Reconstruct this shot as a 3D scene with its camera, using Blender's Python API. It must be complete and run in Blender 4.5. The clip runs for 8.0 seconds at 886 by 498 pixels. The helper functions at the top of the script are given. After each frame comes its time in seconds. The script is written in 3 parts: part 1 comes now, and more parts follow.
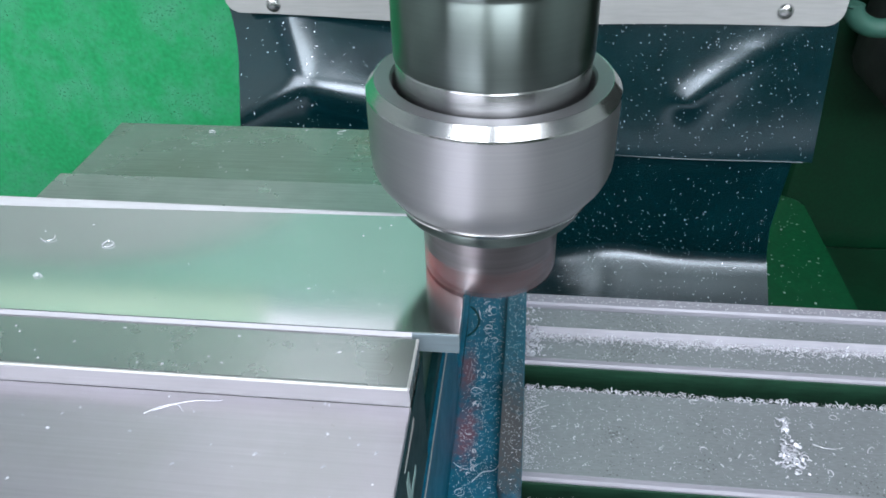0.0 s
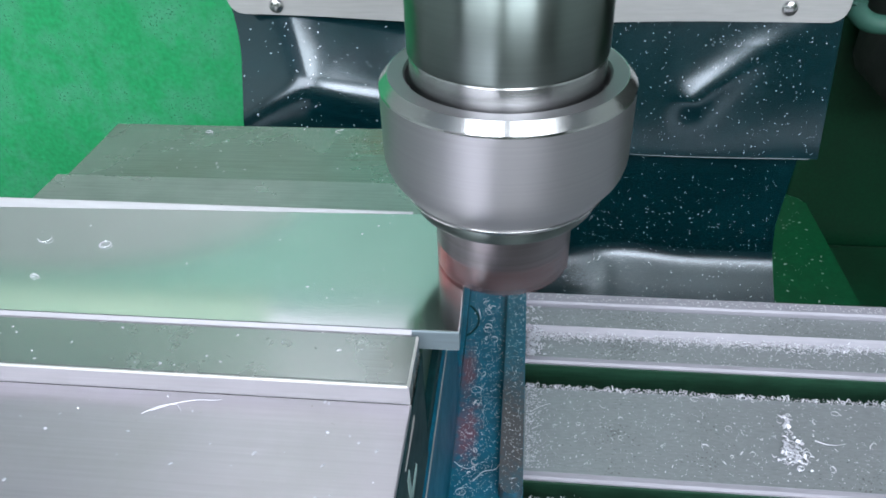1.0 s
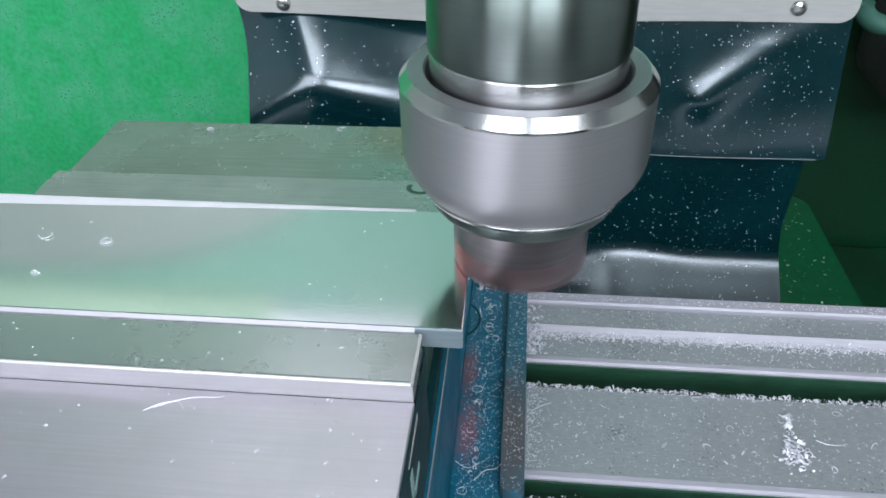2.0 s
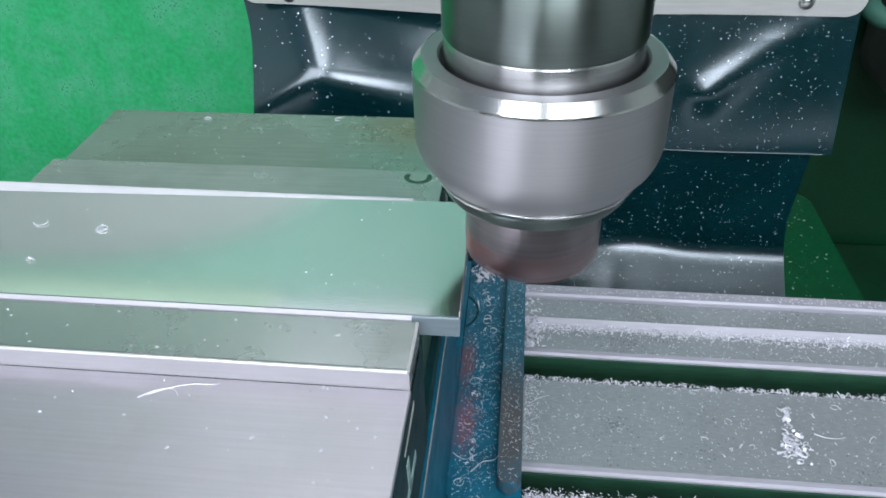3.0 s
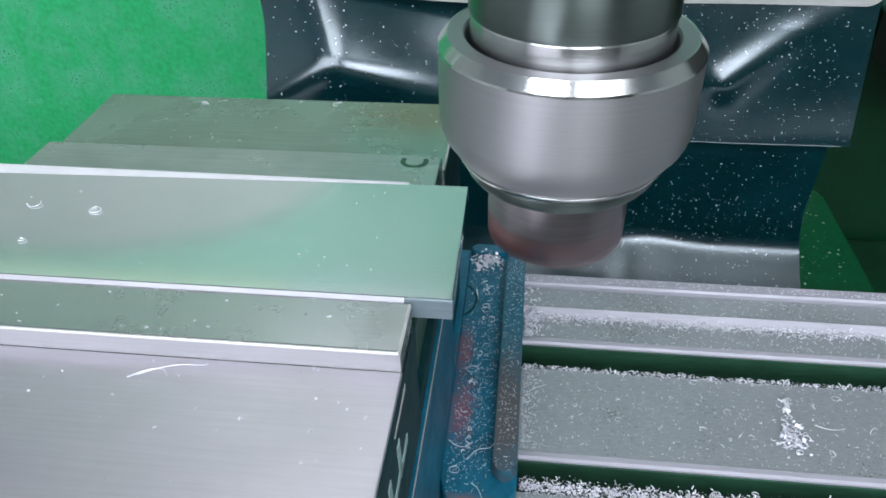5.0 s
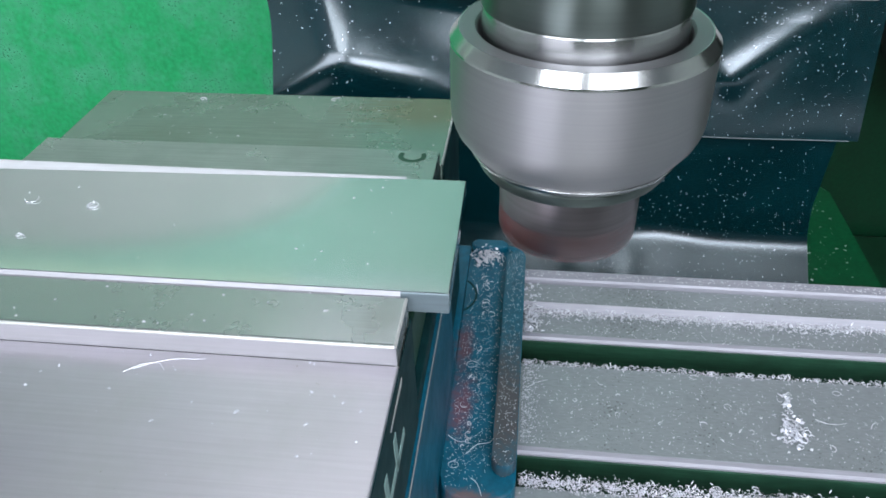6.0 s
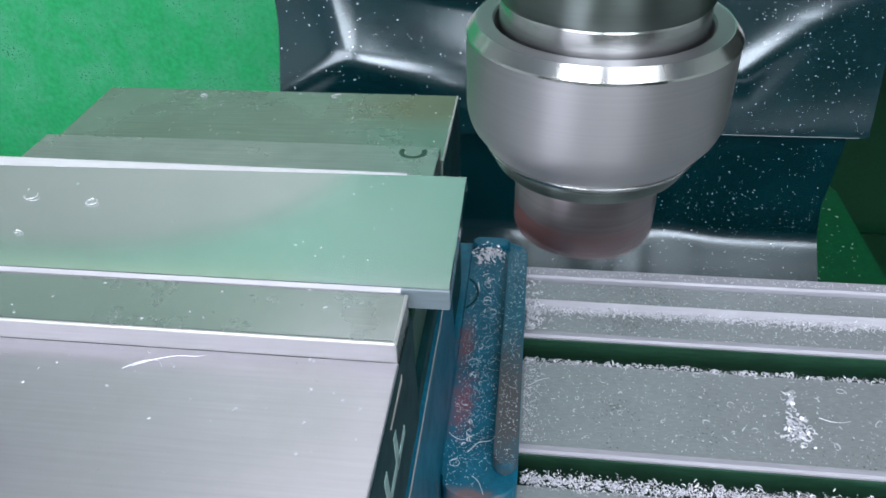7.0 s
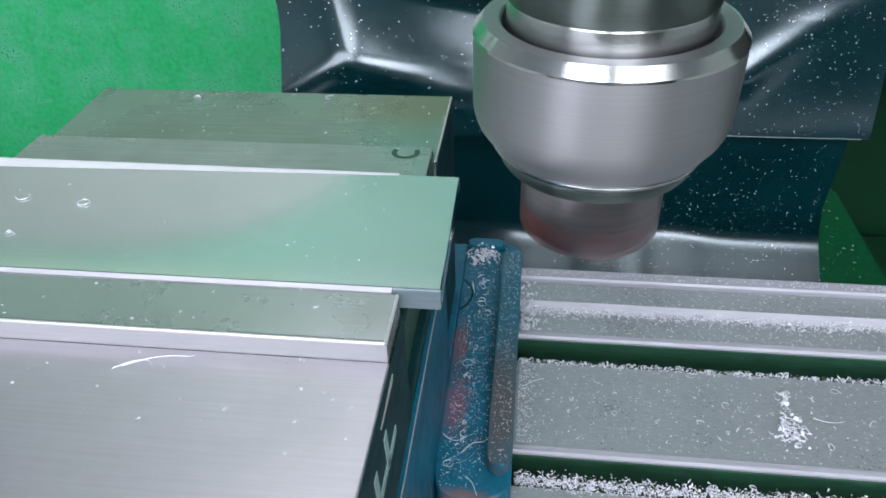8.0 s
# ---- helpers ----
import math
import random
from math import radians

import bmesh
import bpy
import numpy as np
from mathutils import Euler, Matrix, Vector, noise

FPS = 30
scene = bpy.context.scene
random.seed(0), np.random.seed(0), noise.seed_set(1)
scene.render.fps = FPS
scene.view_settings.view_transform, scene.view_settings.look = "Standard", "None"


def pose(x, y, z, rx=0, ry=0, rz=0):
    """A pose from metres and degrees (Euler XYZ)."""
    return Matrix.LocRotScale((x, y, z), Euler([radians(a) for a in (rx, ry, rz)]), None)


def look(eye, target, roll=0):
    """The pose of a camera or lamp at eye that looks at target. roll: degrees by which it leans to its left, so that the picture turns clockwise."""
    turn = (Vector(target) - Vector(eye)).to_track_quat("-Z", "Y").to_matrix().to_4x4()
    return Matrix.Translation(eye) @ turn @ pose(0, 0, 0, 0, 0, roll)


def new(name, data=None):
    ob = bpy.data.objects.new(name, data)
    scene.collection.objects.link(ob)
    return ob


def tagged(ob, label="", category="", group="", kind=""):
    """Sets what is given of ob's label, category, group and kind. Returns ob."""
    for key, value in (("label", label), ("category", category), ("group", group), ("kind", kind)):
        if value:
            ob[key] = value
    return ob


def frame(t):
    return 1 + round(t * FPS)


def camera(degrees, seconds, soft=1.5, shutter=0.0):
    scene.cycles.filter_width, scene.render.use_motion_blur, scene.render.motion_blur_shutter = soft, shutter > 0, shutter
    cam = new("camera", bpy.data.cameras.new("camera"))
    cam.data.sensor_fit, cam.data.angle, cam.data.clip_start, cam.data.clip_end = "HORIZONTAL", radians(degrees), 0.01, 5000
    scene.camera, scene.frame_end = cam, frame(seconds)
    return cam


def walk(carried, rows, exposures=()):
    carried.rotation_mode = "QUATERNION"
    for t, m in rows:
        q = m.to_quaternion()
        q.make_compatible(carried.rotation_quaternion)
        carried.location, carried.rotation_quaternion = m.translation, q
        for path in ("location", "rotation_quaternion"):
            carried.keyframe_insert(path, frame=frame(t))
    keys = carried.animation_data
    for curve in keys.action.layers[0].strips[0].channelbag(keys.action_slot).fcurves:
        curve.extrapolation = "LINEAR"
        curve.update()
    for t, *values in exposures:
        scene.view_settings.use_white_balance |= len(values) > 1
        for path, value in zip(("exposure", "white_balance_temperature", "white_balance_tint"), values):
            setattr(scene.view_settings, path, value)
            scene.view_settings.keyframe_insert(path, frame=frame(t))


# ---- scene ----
FEED = 0.0031  # table travel to the left, metres a second

# ---- camera ----
cam = camera(61.82, 8.0, 1.7, 1.0)
PATH = [
    (0.0, pose(0.00643, -0.13699, 0.10400, 53.607, 1.343, 6.192)),
    (0.5, pose(0.00510, -0.13687, 0.10320, 53.808, 1.535, 5.797)),
    (1.0, pose(0.00324, -0.13694, 0.10252, 53.773, 1.677, 5.847)),
    (1.5, pose(0.00100, -0.13674, 0.10210, 53.827, 1.537, 5.818)),
    (3.0, pose(-0.00378, -0.13714, 0.09952, 53.569, 1.190, 5.936)),
    (3.5, pose(-0.00442, -0.13682, 0.09806, 53.445, 0.996, 5.913)),
    (4.0, pose(-0.00484, -0.13778, 0.09793, 53.601, 1.025, 6.049)),
    (4.5, pose(-0.00621, -0.13725, 0.09692, 53.423, 1.018, 6.373)),
    (6.0, pose(-0.00914, -0.13735, 0.09547, 53.060, 1.450, 6.644)),
    (6.5, pose(-0.01016, -0.13703, 0.09467, 52.955, 1.513, 6.620)),
    (7.0, pose(-0.01201, -0.13666, 0.09428, 52.981, 1.590, 6.759)),
    (7.5, pose(-0.01210, -0.13675, 0.09393, 52.963, 1.796, 6.714)),
    (8.0, pose(-0.01354, -0.13679, 0.09373, 53.176, 1.603, 6.633)),
]
walk(cam, PATH)

# ---- light ----
world = bpy.data.worlds.new("world")
scene.world = world
world.use_nodes = True
wn = world.node_tree
sky = wn.nodes.new("ShaderNodeTexSky")
sky.sky_type, sky.sun_disc, sky.sun_elevation, sky.sun_rotation = "NISHITA", False, radians(40), radians(200)
wn.nodes["Background"].inputs["Strength"].default_value = 0.08
wn.links.new(sky.outputs[0], wn.nodes["Background"].inputs["Color"])
scene.view_settings.exposure = 0.07


def area_lamp(name, m, sx, sy, watts, colour):
    data = bpy.data.lights.new(name, "AREA")
    data.shape, data.size, data.size_y, data.energy, data.color = "RECTANGLE", sx, sy, watts, colour
    ob = new(name, data)
    ob.matrix_world = m
    return ob


# daylight of the window behind the camera, and added ceiling lamps, out of view
area_lamp("window_daylight", look((-0.975, -1.74, 0.90), (-0.975, 0.1, 0.90)), 1.43, 0.84, 30, (0.865, 0.915, 1.0))
area_lamp("window_daylight", look((0.50, -1.74, 0.80), (0.50, 0.1, 0.80)), 0.98, 0.58, 28, (0.865, 0.915, 1.0))
area_lamp("added_ceiling_light", look((-0.40, -1.20, 1.415), (-0.40, -1.199, 0)), 0.7, 1.12, 22, (0.87, 0.93, 1.0))
area_lamp("added_ceiling_light", look((0.62, -0.90, 1.415), (0.62, -0.899, 0)), 0.9, 1.6, 17, (0.87, 0.93, 1.0))
area_lamp("added_ceiling_light", look((-0.28, 0.80, 1.415), (-0.28, 0.801, 0)), 0.86, 0.7, 2.2, (0.93, 0.94, 1.0))

# ---- materials ----


def material(name, colour, rough=0.5, metal=0.0, grain=(400, 400, 400), vary=0.15, patch=25.0, bump=0.02,
             second=None, amount=0.0, spots=(), specks=None, coat=0.0, spec=0.5, turned=0.0, sheen=(1.0, 1.0, 1.0)):
    """A surface with fine grain, larger patches of a second colour, stains (centre, radii, colour, strength) and small specks."""
    m = bpy.data.materials.new(name)
    m.use_nodes = True
    n, l = m.node_tree.nodes, m.node_tree.links
    bsdf = n["Principled BSDF"]
    co = n.new("ShaderNodeTexCoord")
    mapping = n.new("ShaderNodeMapping")
    mapping.inputs["Scale"].default_value = grain
    l.new(co.outputs["Object"], mapping.inputs["Vector"])
    fine = n.new("ShaderNodeTexNoise")
    fine.inputs["Scale"].default_value = 1.0
    fine.inputs["Detail"].default_value = 5
    l.new(mapping.outputs[0], fine.inputs["Vector"])
    large = n.new("ShaderNodeTexNoise")
    large.inputs["Scale"].default_value = patch
    large.inputs["Detail"].default_value = 6
    large.inputs["Roughness"].default_value = 0.65
    l.new(co.outputs["Object"], large.inputs["Vector"])

    def mix(a, b, fac):
        x = n.new("ShaderNodeMix")
        x.data_type = "RGBA"
        for value, socket in ((a, x.inputs["A"]), (b, x.inputs["B"]), (fac, x.inputs["Factor"])):
            if isinstance(value, bpy.types.NodeSocket):
                l.new(value, socket)
            elif isinstance(value, (int, float)):
                socket.default_value = value
            else:
                socket.default_value = (*value, 1)
        return x.outputs["Result"]

    def span(source, low, high, to_low=0.0, to_high=1.0):
        r = n.new("ShaderNodeMapRange")
        for key, value in (("From Min", low), ("From Max", high), ("To Min", to_low), ("To Max", to_high)):
            r.inputs[key].default_value = value
        l.new(source, r.inputs["Value"])
        return r.outputs["Result"]

    dark = [c * (1 - vary) for c in colour]
    light = [min(1, c * (1 + vary)) for c in colour]
    out = mix(dark, light, span(fine.outputs["Fac"], 0.3, 0.7))
    if second:
        out = mix(out, second, span(large.outputs["Fac"], 0.45, 0.7, 0, amount))
    for centre, radii, tint, strength in spots:
        away = n.new("ShaderNodeVectorMath")
        away.operation = "SUBTRACT"
        away.inputs[1].default_value = centre
        l.new(co.outputs["Object"], away.inputs[0])
        over = n.new("ShaderNodeVectorMath")
        over.operation = "DIVIDE"
        over.inputs[1].default_value = radii
        l.new(away.outputs[0], over.inputs[0])
        size = n.new("ShaderNodeVectorMath")
        size.operation = "LENGTH"
        l.new(over.outputs[0], size.inputs[0])
        ragged = n.new("ShaderNodeMath")
        ragged.operation = "ADD"
        l.new(size.outputs["Value"], ragged.inputs[0])
        l.new(span(fine.outputs["Fac"], 0.3, 0.7, -0.3, 0.3), ragged.inputs[1])
        out = mix(out, tint, span(ragged.outputs[0], 1.1, 0.3, 0, strength))
    if specks:
        scale, level, tint = specks
        dots = n.new("ShaderNodeTexNoise")
        dots.inputs["Scale"].default_value = scale
        dots.inputs["Detail"].default_value = 3
        l.new(co.outputs["Object"], dots.inputs["Vector"])
        gather = n.new("ShaderNodeMath")
        gather.operation = "MULTIPLY_ADD"
        l.new(large.outputs["Fac"], gather.inputs[0])
        gather.inputs[1].default_value = 0.6
        l.new(dots.outputs["Fac"], gather.inputs[2])
        out = mix(out, tint, span(gather.outputs[0], level, level + 0.05))
    l.new(out, bsdf.inputs["Base Color"])
    l.new(span(large.outputs["Fac"], 0.3, 0.7, rough * 0.85, min(1, rough * 1.2)), bsdf.inputs["Roughness"])
    bsdf.inputs["Metallic"].default_value = metal
    bsdf.inputs["Specular IOR Level"].default_value = spec
    bsdf.inputs["Specular Tint"].default_value = (*sheen, 1)
    if turned:
        around = n.new("ShaderNodeTangent")
        around.direction_type, around.axis = "RADIAL", "Z"
        l.new(around.outputs[0], bsdf.inputs["Tangent"])
        bsdf.inputs["Anisotropic"].default_value = turned
        bsdf.inputs["Anisotropic Rotation"].default_value = 0.25
    if coat:
        bsdf.inputs["Coat Weight"].default_value = coat
        bsdf.inputs["Coat Roughness"].default_value = 0.12
    if bump:
        b = n.new("ShaderNodeBump")
        b.inputs["Strength"].default_value = bump * 10
        b.inputs["Distance"].default_value = 0.0002
        l.new(fine.outputs["Fac"], b.inputs["Height"])
        l.new(b.outputs[0], bsdf.inputs["Normal"])
    return m


def glow(name, colour, strength):
    m = bpy.data.materials.new(name)
    m.use_nodes = True
    bsdf = m.node_tree.nodes["Principled BSDF"]
    bsdf.inputs["Base Color"].default_value = (0.8, 0.8, 0.8, 1)
    bsdf.inputs["Emission Color"].default_value = (*colour, 1)
    bsdf.inputs["Emission Strength"].default_value = strength
    return m


milled = material("milled_aluminium", (0.86, 0.87, 0.87), 0.13, 1.0, (60, 1500, 1500), 0.02, 18, 0.0, (0.75, 0.80, 0.785), 0.6)
# Matt pale tone that stands for the sheen along the plate's back edge.
sheen_alu = material("pale_sheen_aluminium", (0.60, 0.595, 0.63), 0.5, 0.3, (80, 1500, 1500), 0.05, 60, 0.01)
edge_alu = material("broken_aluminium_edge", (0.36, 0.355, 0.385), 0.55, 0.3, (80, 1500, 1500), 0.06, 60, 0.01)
face_alu = material("bluegrey_aluminium_face", (0.15, 0.19, 0.215), 0.5, 0.3, (80, 1500, 1500), 0.08, 60, 0.01)
ground = material("ground_steel", (0.57, 0.545, 0.59), 0.37, 0.85, (40, 1500, 1500), 0.05, 22, 0.004, (0.48, 0.48, 0.475), 0.6,
                  specks=(900, 1.06, (0.4, 0.38, 0.36)))
jaw_steel = material("old_jaw_steel", (0.33, 0.43, 0.37), 0.27, 0.9, (60, 2200, 2200), 0.12, 16, 0.003, (0.22, 0.25, 0.19), 0.6,
                     spots=(((-0.02, 0.066, -0.006), (0.03, 0.016, 0.01), (0.36, 0.27, 0.17), 0.7),))
face_steel = material("matt_plate_face", (0.30, 0.29, 0.315), 0.6, 0.3, (50, 1500, 1500), 0.06, 40, 0.01, (0.29, 0.285, 0.30), 0.6)
front_steel = material("handled_plate_steel", (0.46, 0.485, 0.475), 0.26, 0.9, (50, 1800, 1800), 0.045, 30, 0.0, (0.34, 0.38, 0.36), 0.7,
                       spots=(((-0.017, -0.0335, -0.002), (0.005, 0.007, 0.01), (0.3, 0.3, 0.27), 0.35),))
plate_steel = material("tarnished_plate_steel", (0.45, 0.51, 0.475), 0.27, 0.9, (60, 2200, 2200), 0.12, 20, 0.003, (0.28, 0.33, 0.30), 0.6)
# Dark teal with the vise sides' shade in it; also colours the ring mark.
side_steel = material("shade_dark_teal", (0.005, 0.034, 0.038), 0.5, 0.0, (300, 300, 1500), 0.2, 60, 0.02, (0.003, 0.016, 0.020), 0.6, spec=0.12)
table_steel = material("dull_table_steel", (0.255, 0.275, 0.29), 0.42, 0.4, (350, 1500, 900), 0.12, 30, 0.02, (0.215, 0.235, 0.245), 0.6,
                       specks=(1300, 0.955, (0.13, 0.14, 0.14)))
# Table steel made lighter: the light on edges and risers is in the colour.
edge_steel = material("lightened_edge_steel", (0.29, 0.285, 0.325), 0.5, 0.2, (100, 1500, 1500), 0.08, 60, 0.01)
# Shade and mirrored green of the slots and recesses are in this colour.
slot_steel = material("slot_shade_steel", (0.022, 0.075, 0.045), 0.35, 0.3, (100, 900, 900), 0.2, 60, 0.01, (0.012, 0.035, 0.022), 0.6)
blue = material("blue_vise_paint", (0.003, 0.100, 0.165), 0.38, 0.0, (500, 500, 500), 0.2, 70, 0.03, (0.002, 0.052, 0.082), 0.7,
                spots=(((-0.0072, 0.016, -0.081), (0.0045, 0.014, 0.02), (0.25, 0.075, 0.09), 0.6),
                       ((-0.0085, 0.043, -0.081), (0.0035, 0.013, 0.02), (0.18, 0.06, 0.07), 0.65),
                       ((-0.003, -0.0165, -0.081), (0.010, 0.003, 0.02), (0.2, 0.11, 0.1), 0.7)), coat=0.04, spec=0.3)
lip_paint = material("worn_lip_paint", (0.005, 0.080, 0.125), 0.38, 0.0, (500, 500, 500), 0.2, 90, 0.03, (0.004, 0.036, 0.058), 0.7,
                     spots=(((0.0066, 0.012, -0.076), (0.012, 0.032, 0.03), (0.07, 0.06, 0.06), 0.85),))
green = material("bright_green_paint", (0.022, 0.37, 0.13), 0.42, 0.0, (170, 170, 170), 0.17, 24, 0.08, (0.085, 0.40, 0.23), 0.8,
                 specks=(420, 0.958, (0.012, 0.17, 0.07)), coat=0.2)
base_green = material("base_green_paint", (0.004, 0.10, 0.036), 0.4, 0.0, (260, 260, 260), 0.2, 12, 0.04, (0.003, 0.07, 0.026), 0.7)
# Green darkened so that the colour carries the right side's shade.
deep_green = material("shade_darkened_green", (0.002, 0.040, 0.016), 0.4, 0.0, (260, 260, 260), 0.2, 12, 0.04, (0.0015, 0.024, 0.010), 0.7)
black = material("plain_black", (0.012, 0.016, 0.014), 0.5, 0.2, (300, 300, 300), 0.3, 20, 0.03)
rubber = material("glossy_black_rubber", (0.0005, 0.014, 0.018), 0.165, 0.0, (600, 600, 600), 0.3, 40, 0.006, (0.001, 0.024, 0.030), 0.7, spec=1.0, sheen=(0.86, 0.93, 1.0))
plate_white = material("painted_strip", (0.42, 0.42, 0.415), 0.38, 0.3, (80, 900, 900), 0.06, 30, 0.006, (0.38, 0.38, 0.37), 0.5)
steel_nut = material("turned_steel", (0.36, 0.355, 0.37), 0.47, 1.0, (40, 40, 2600), 0.05, 60, 0.006, (0.34, 0.325, 0.34), 0.4, turned=0.6)
polished = material("polished_steel", (0.58, 0.575, 0.575), 0.19, 1.0, (40, 40, 1800), 0.05, 60, 0.003, turned=0.85)
collar_steel = material("collar_steel", (0.46, 0.465, 0.47), 0.24, 1.0, (40, 40, 1800), 0.05, 60, 0.003, turned=0.85)
# Dark surroundings mirrored in the steel are put into its base colour.
dark_polish = material("dark_reflection_steel", (0.16, 0.19, 0.18), 0.30, 1.0, (40, 40, 1800), 0.05, 60, 0.003, turned=0.92)
pale_panel = material("pale_reflector_panel", (0.84, 0.81, 0.85), 0.5, 0.0, (200, 200, 200), 0.04, 8, 0.01, (0.66, 0.64, 0.68), 0.5)
leaf_paint = material("yellowish_green_paint", (0.36, 0.47, 0.34), 0.5, 0.0, (260, 260, 260), 0.08, 9, 0.03, (0.32, 0.43, 0.32), 0.6)
column_paint = material("pale_green_paint", (0.10, 0.27, 0.195), 0.45, 0.0, (260, 260, 260), 0.1, 9, 0.04, (0.13, 0.285, 0.22), 0.7)
cutter_steel = material("cutter_steel", (0.26, 0.23, 0.245), 0.36, 1.0, (40, 40, 1500), 0.1, 90, 0.01)
insert_metal = material("coated_insert", (0.30, 0.085, 0.08), 0.4, 0.6, (300, 300, 300), 0.15, 200, 0.01)
chip_metal = material("bright_chip", (0.63, 0.63, 0.69), 0.35, 0.25, (900, 900, 900), 0.08, 300, 0.0)
paper_white = material("stroke_paint", (0.24, 0.36, 0.35), 0.6, 0.0, (800, 800, 800), 0.2, 300, 0.01)
hose_mat = material("pale_green_plastic", (0.03, 0.10, 0.075), 0.5, 0.0, (200, 200, 200), 0.1, 60, 0.01)
wall_paint = material("pale_wall_paint", (0.62, 0.68, 0.65), 0.8, 0.0, (60, 60, 60), 0.05, 3, 0.02, (0.56, 0.61, 0.59), 0.5)
# Ceiling grey, darkened to take haze off the rubber's reflections.
ceiling_paint = material("dimmed_ceiling_paint", (0.28, 0.30, 0.33), 0.9, 0.0, (60, 60, 60), 0.03, 3, 0.01)
# Concrete darkened so that the rubber mirrors less of the unseen floor.
concrete = material("darkened_concrete", (0.07, 0.075, 0.07), 0.7, 0.0, (90, 90, 90), 0.2, 5, 0.05, (0.04, 0.045, 0.04), 0.6)
tube_glow = glow("tube_glow", (0.95, 0.97, 1.0), 0.35)
white_frame = material("white_window_frame", (0.7, 0.7, 0.7), 0.5, 0.0, (60, 60, 60), 0.04, 8, 0.0)

# ---- building ----


def thing(name, label, category, kind="", group="", at=(0, 0, 0)):
    ob = new(name)
    ob.location = at
    ob.empty_display_size = 0.01
    return tagged(ob, label, category, group, kind)


def mesh_of(name, bm, mat, smooth=None):
    data = bpy.data.meshes.new(name)
    bmesh.ops.recalc_face_normals(bm, faces=bm.faces)
    if smooth is not None:
        for f in bm.faces:
            f.smooth = True
        for e in bm.edges:
            e.smooth = len(e.link_faces) == 2 and e.calc_face_angle(0) < radians(smooth)
            if e.smooth and e.calc_face_angle(0) > 0.05:  # a wide flat face stays flat up to its narrow bevel
                a, b = sorted(f.calc_area() for f in e.link_faces)
                e.smooth = b < 25 * a
    bm.to_mesh(data)
    bm.free()
    data.materials.append(mat)
    return data


def part(name, bm, mat, parent, label="", smooth=35):
    ob = new(name, mesh_of(name, bm, mat, smooth))
    ob.parent = parent
    return tagged(ob, label) if label else ob


def single(name, bm, mat, label, category, kind="", group="", smooth=35):
    return tagged(new(name, mesh_of(name, bm, mat, smooth)), label, category, group, kind)


def block(x0, x1, y0, y1, z0, z1, bevel=0.0, segments=2):
    bm = bmesh.new()
    bmesh.ops.create_cube(bm, size=1)
    for v in bm.verts:
        v.co = ((x0 + x1) / 2 + v.co.x * (x1 - x0), (y0 + y1) / 2 + v.co.y * (y1 - y0), (z0 + z1) / 2 + v.co.z * (z1 - z0))
    if bevel:
        bmesh.ops.bevel(bm, geom=bm.edges[:], offset=bevel, segments=segments, affect="EDGES", profile=0.5)
    return bm


def prism(points, axis, a, b, bevel=0.0):
    """An outline of (u, v) drawn along an axis from a to b: 'x' takes (y, z), 'y' (x, z), 'z' (x, y)."""
    bm = bmesh.new()

    def at(u, v, w):
        return {"x": (w, u, v), "y": (u, w, v), "z": (u, v, w)}[axis]
    ends = [[bm.verts.new(at(u, v, w)) for u, v in points] for w in (a, b)]
    n = len(points)
    for i in range(n):
        bm.faces.new((ends[0][i], ends[0][(i + 1) % n], ends[1][(i + 1) % n], ends[1][i]))
    bm.faces.new(ends[0])
    bm.faces.new(ends[1][::-1])
    if bevel:
        bmesh.ops.bevel(bm, geom=bm.edges[:], offset=bevel, segments=2, affect="EDGES", profile=0.5)
    return bm


def lathe(profile, sides=96, cx=0.0, cy=0.0, closed=True):
    """A body of revolution about a vertical axis from (radius, z), top to bottom."""
    bm = bmesh.new()
    rings = []
    for r, z in profile:
        if r < 1e-6:
            rings.append([bm.verts.new((cx, cy, z))])
        else:
            rings.append([bm.verts.new((cx + r * math.cos(2 * math.pi * k / sides), cy + r * math.sin(2 * math.pi * k / sides), z)) for k in range(sides)])
    for a, b in zip(rings, rings[1:]):
        for k in range(sides):
            j = (k + 1) % sides
            quad = [a[k % len(a)], a[j % len(a)], b[j % len(b)], b[k % len(b)]]
            quad = list(dict.fromkeys(quad))
            if len(quad) > 2:
                bm.faces.new(quad)
    return bm


def rounded(x0, x1, y0, y1, r, steps=6):
    """The outline of a rectangle with rounded corners."""
    out = []
    for cx, cy, start in ((x1 - r, y1 - r, 0), (x0 + r, y1 - r, 90), (x0 + r, y0 + r, 180), (x1 - r, y0 + r, 270)):
        for k in range(steps + 1):
            a = radians(start + 90 * k / steps)
            out.append((cx + r * math.cos(a), cy + r * math.sin(a)))
    return out


def tube(points, radius, sides=10, taper=1.0):
    """A round tube along a line of points."""
    bm = bmesh.new()
    rings = []
    for i, p in enumerate(points):
        p = Vector(p)
        d = (Vector(points[min(i + 1, len(points) - 1)]) - Vector(points[max(i - 1, 0)])).normalized()
        side = d.cross(Vector((0.2, 0.9, 0.3))).normalized()
        up = side.cross(d)
        r = radius * (1 + (taper - 1) * i / (len(points) - 1))
        rings.append([bm.verts.new(p + r * (side * math.cos(2 * math.pi * k / sides) + up * math.sin(2 * math.pi * k / sides))) for k in range(sides)])
    for a, b in zip(rings, rings[1:]):
        for k in range(sides):
            bm.faces.new((a[k], a[(k + 1) % sides], b[(k + 1) % sides], b[k]))
    bm.faces.new(rings[0])
    bm.faces.new(rings[-1][::-1])
    return bm


MOVERS = []  # what rides on the machine table


def rides(ob):
    MOVERS.append(ob)
    return ob


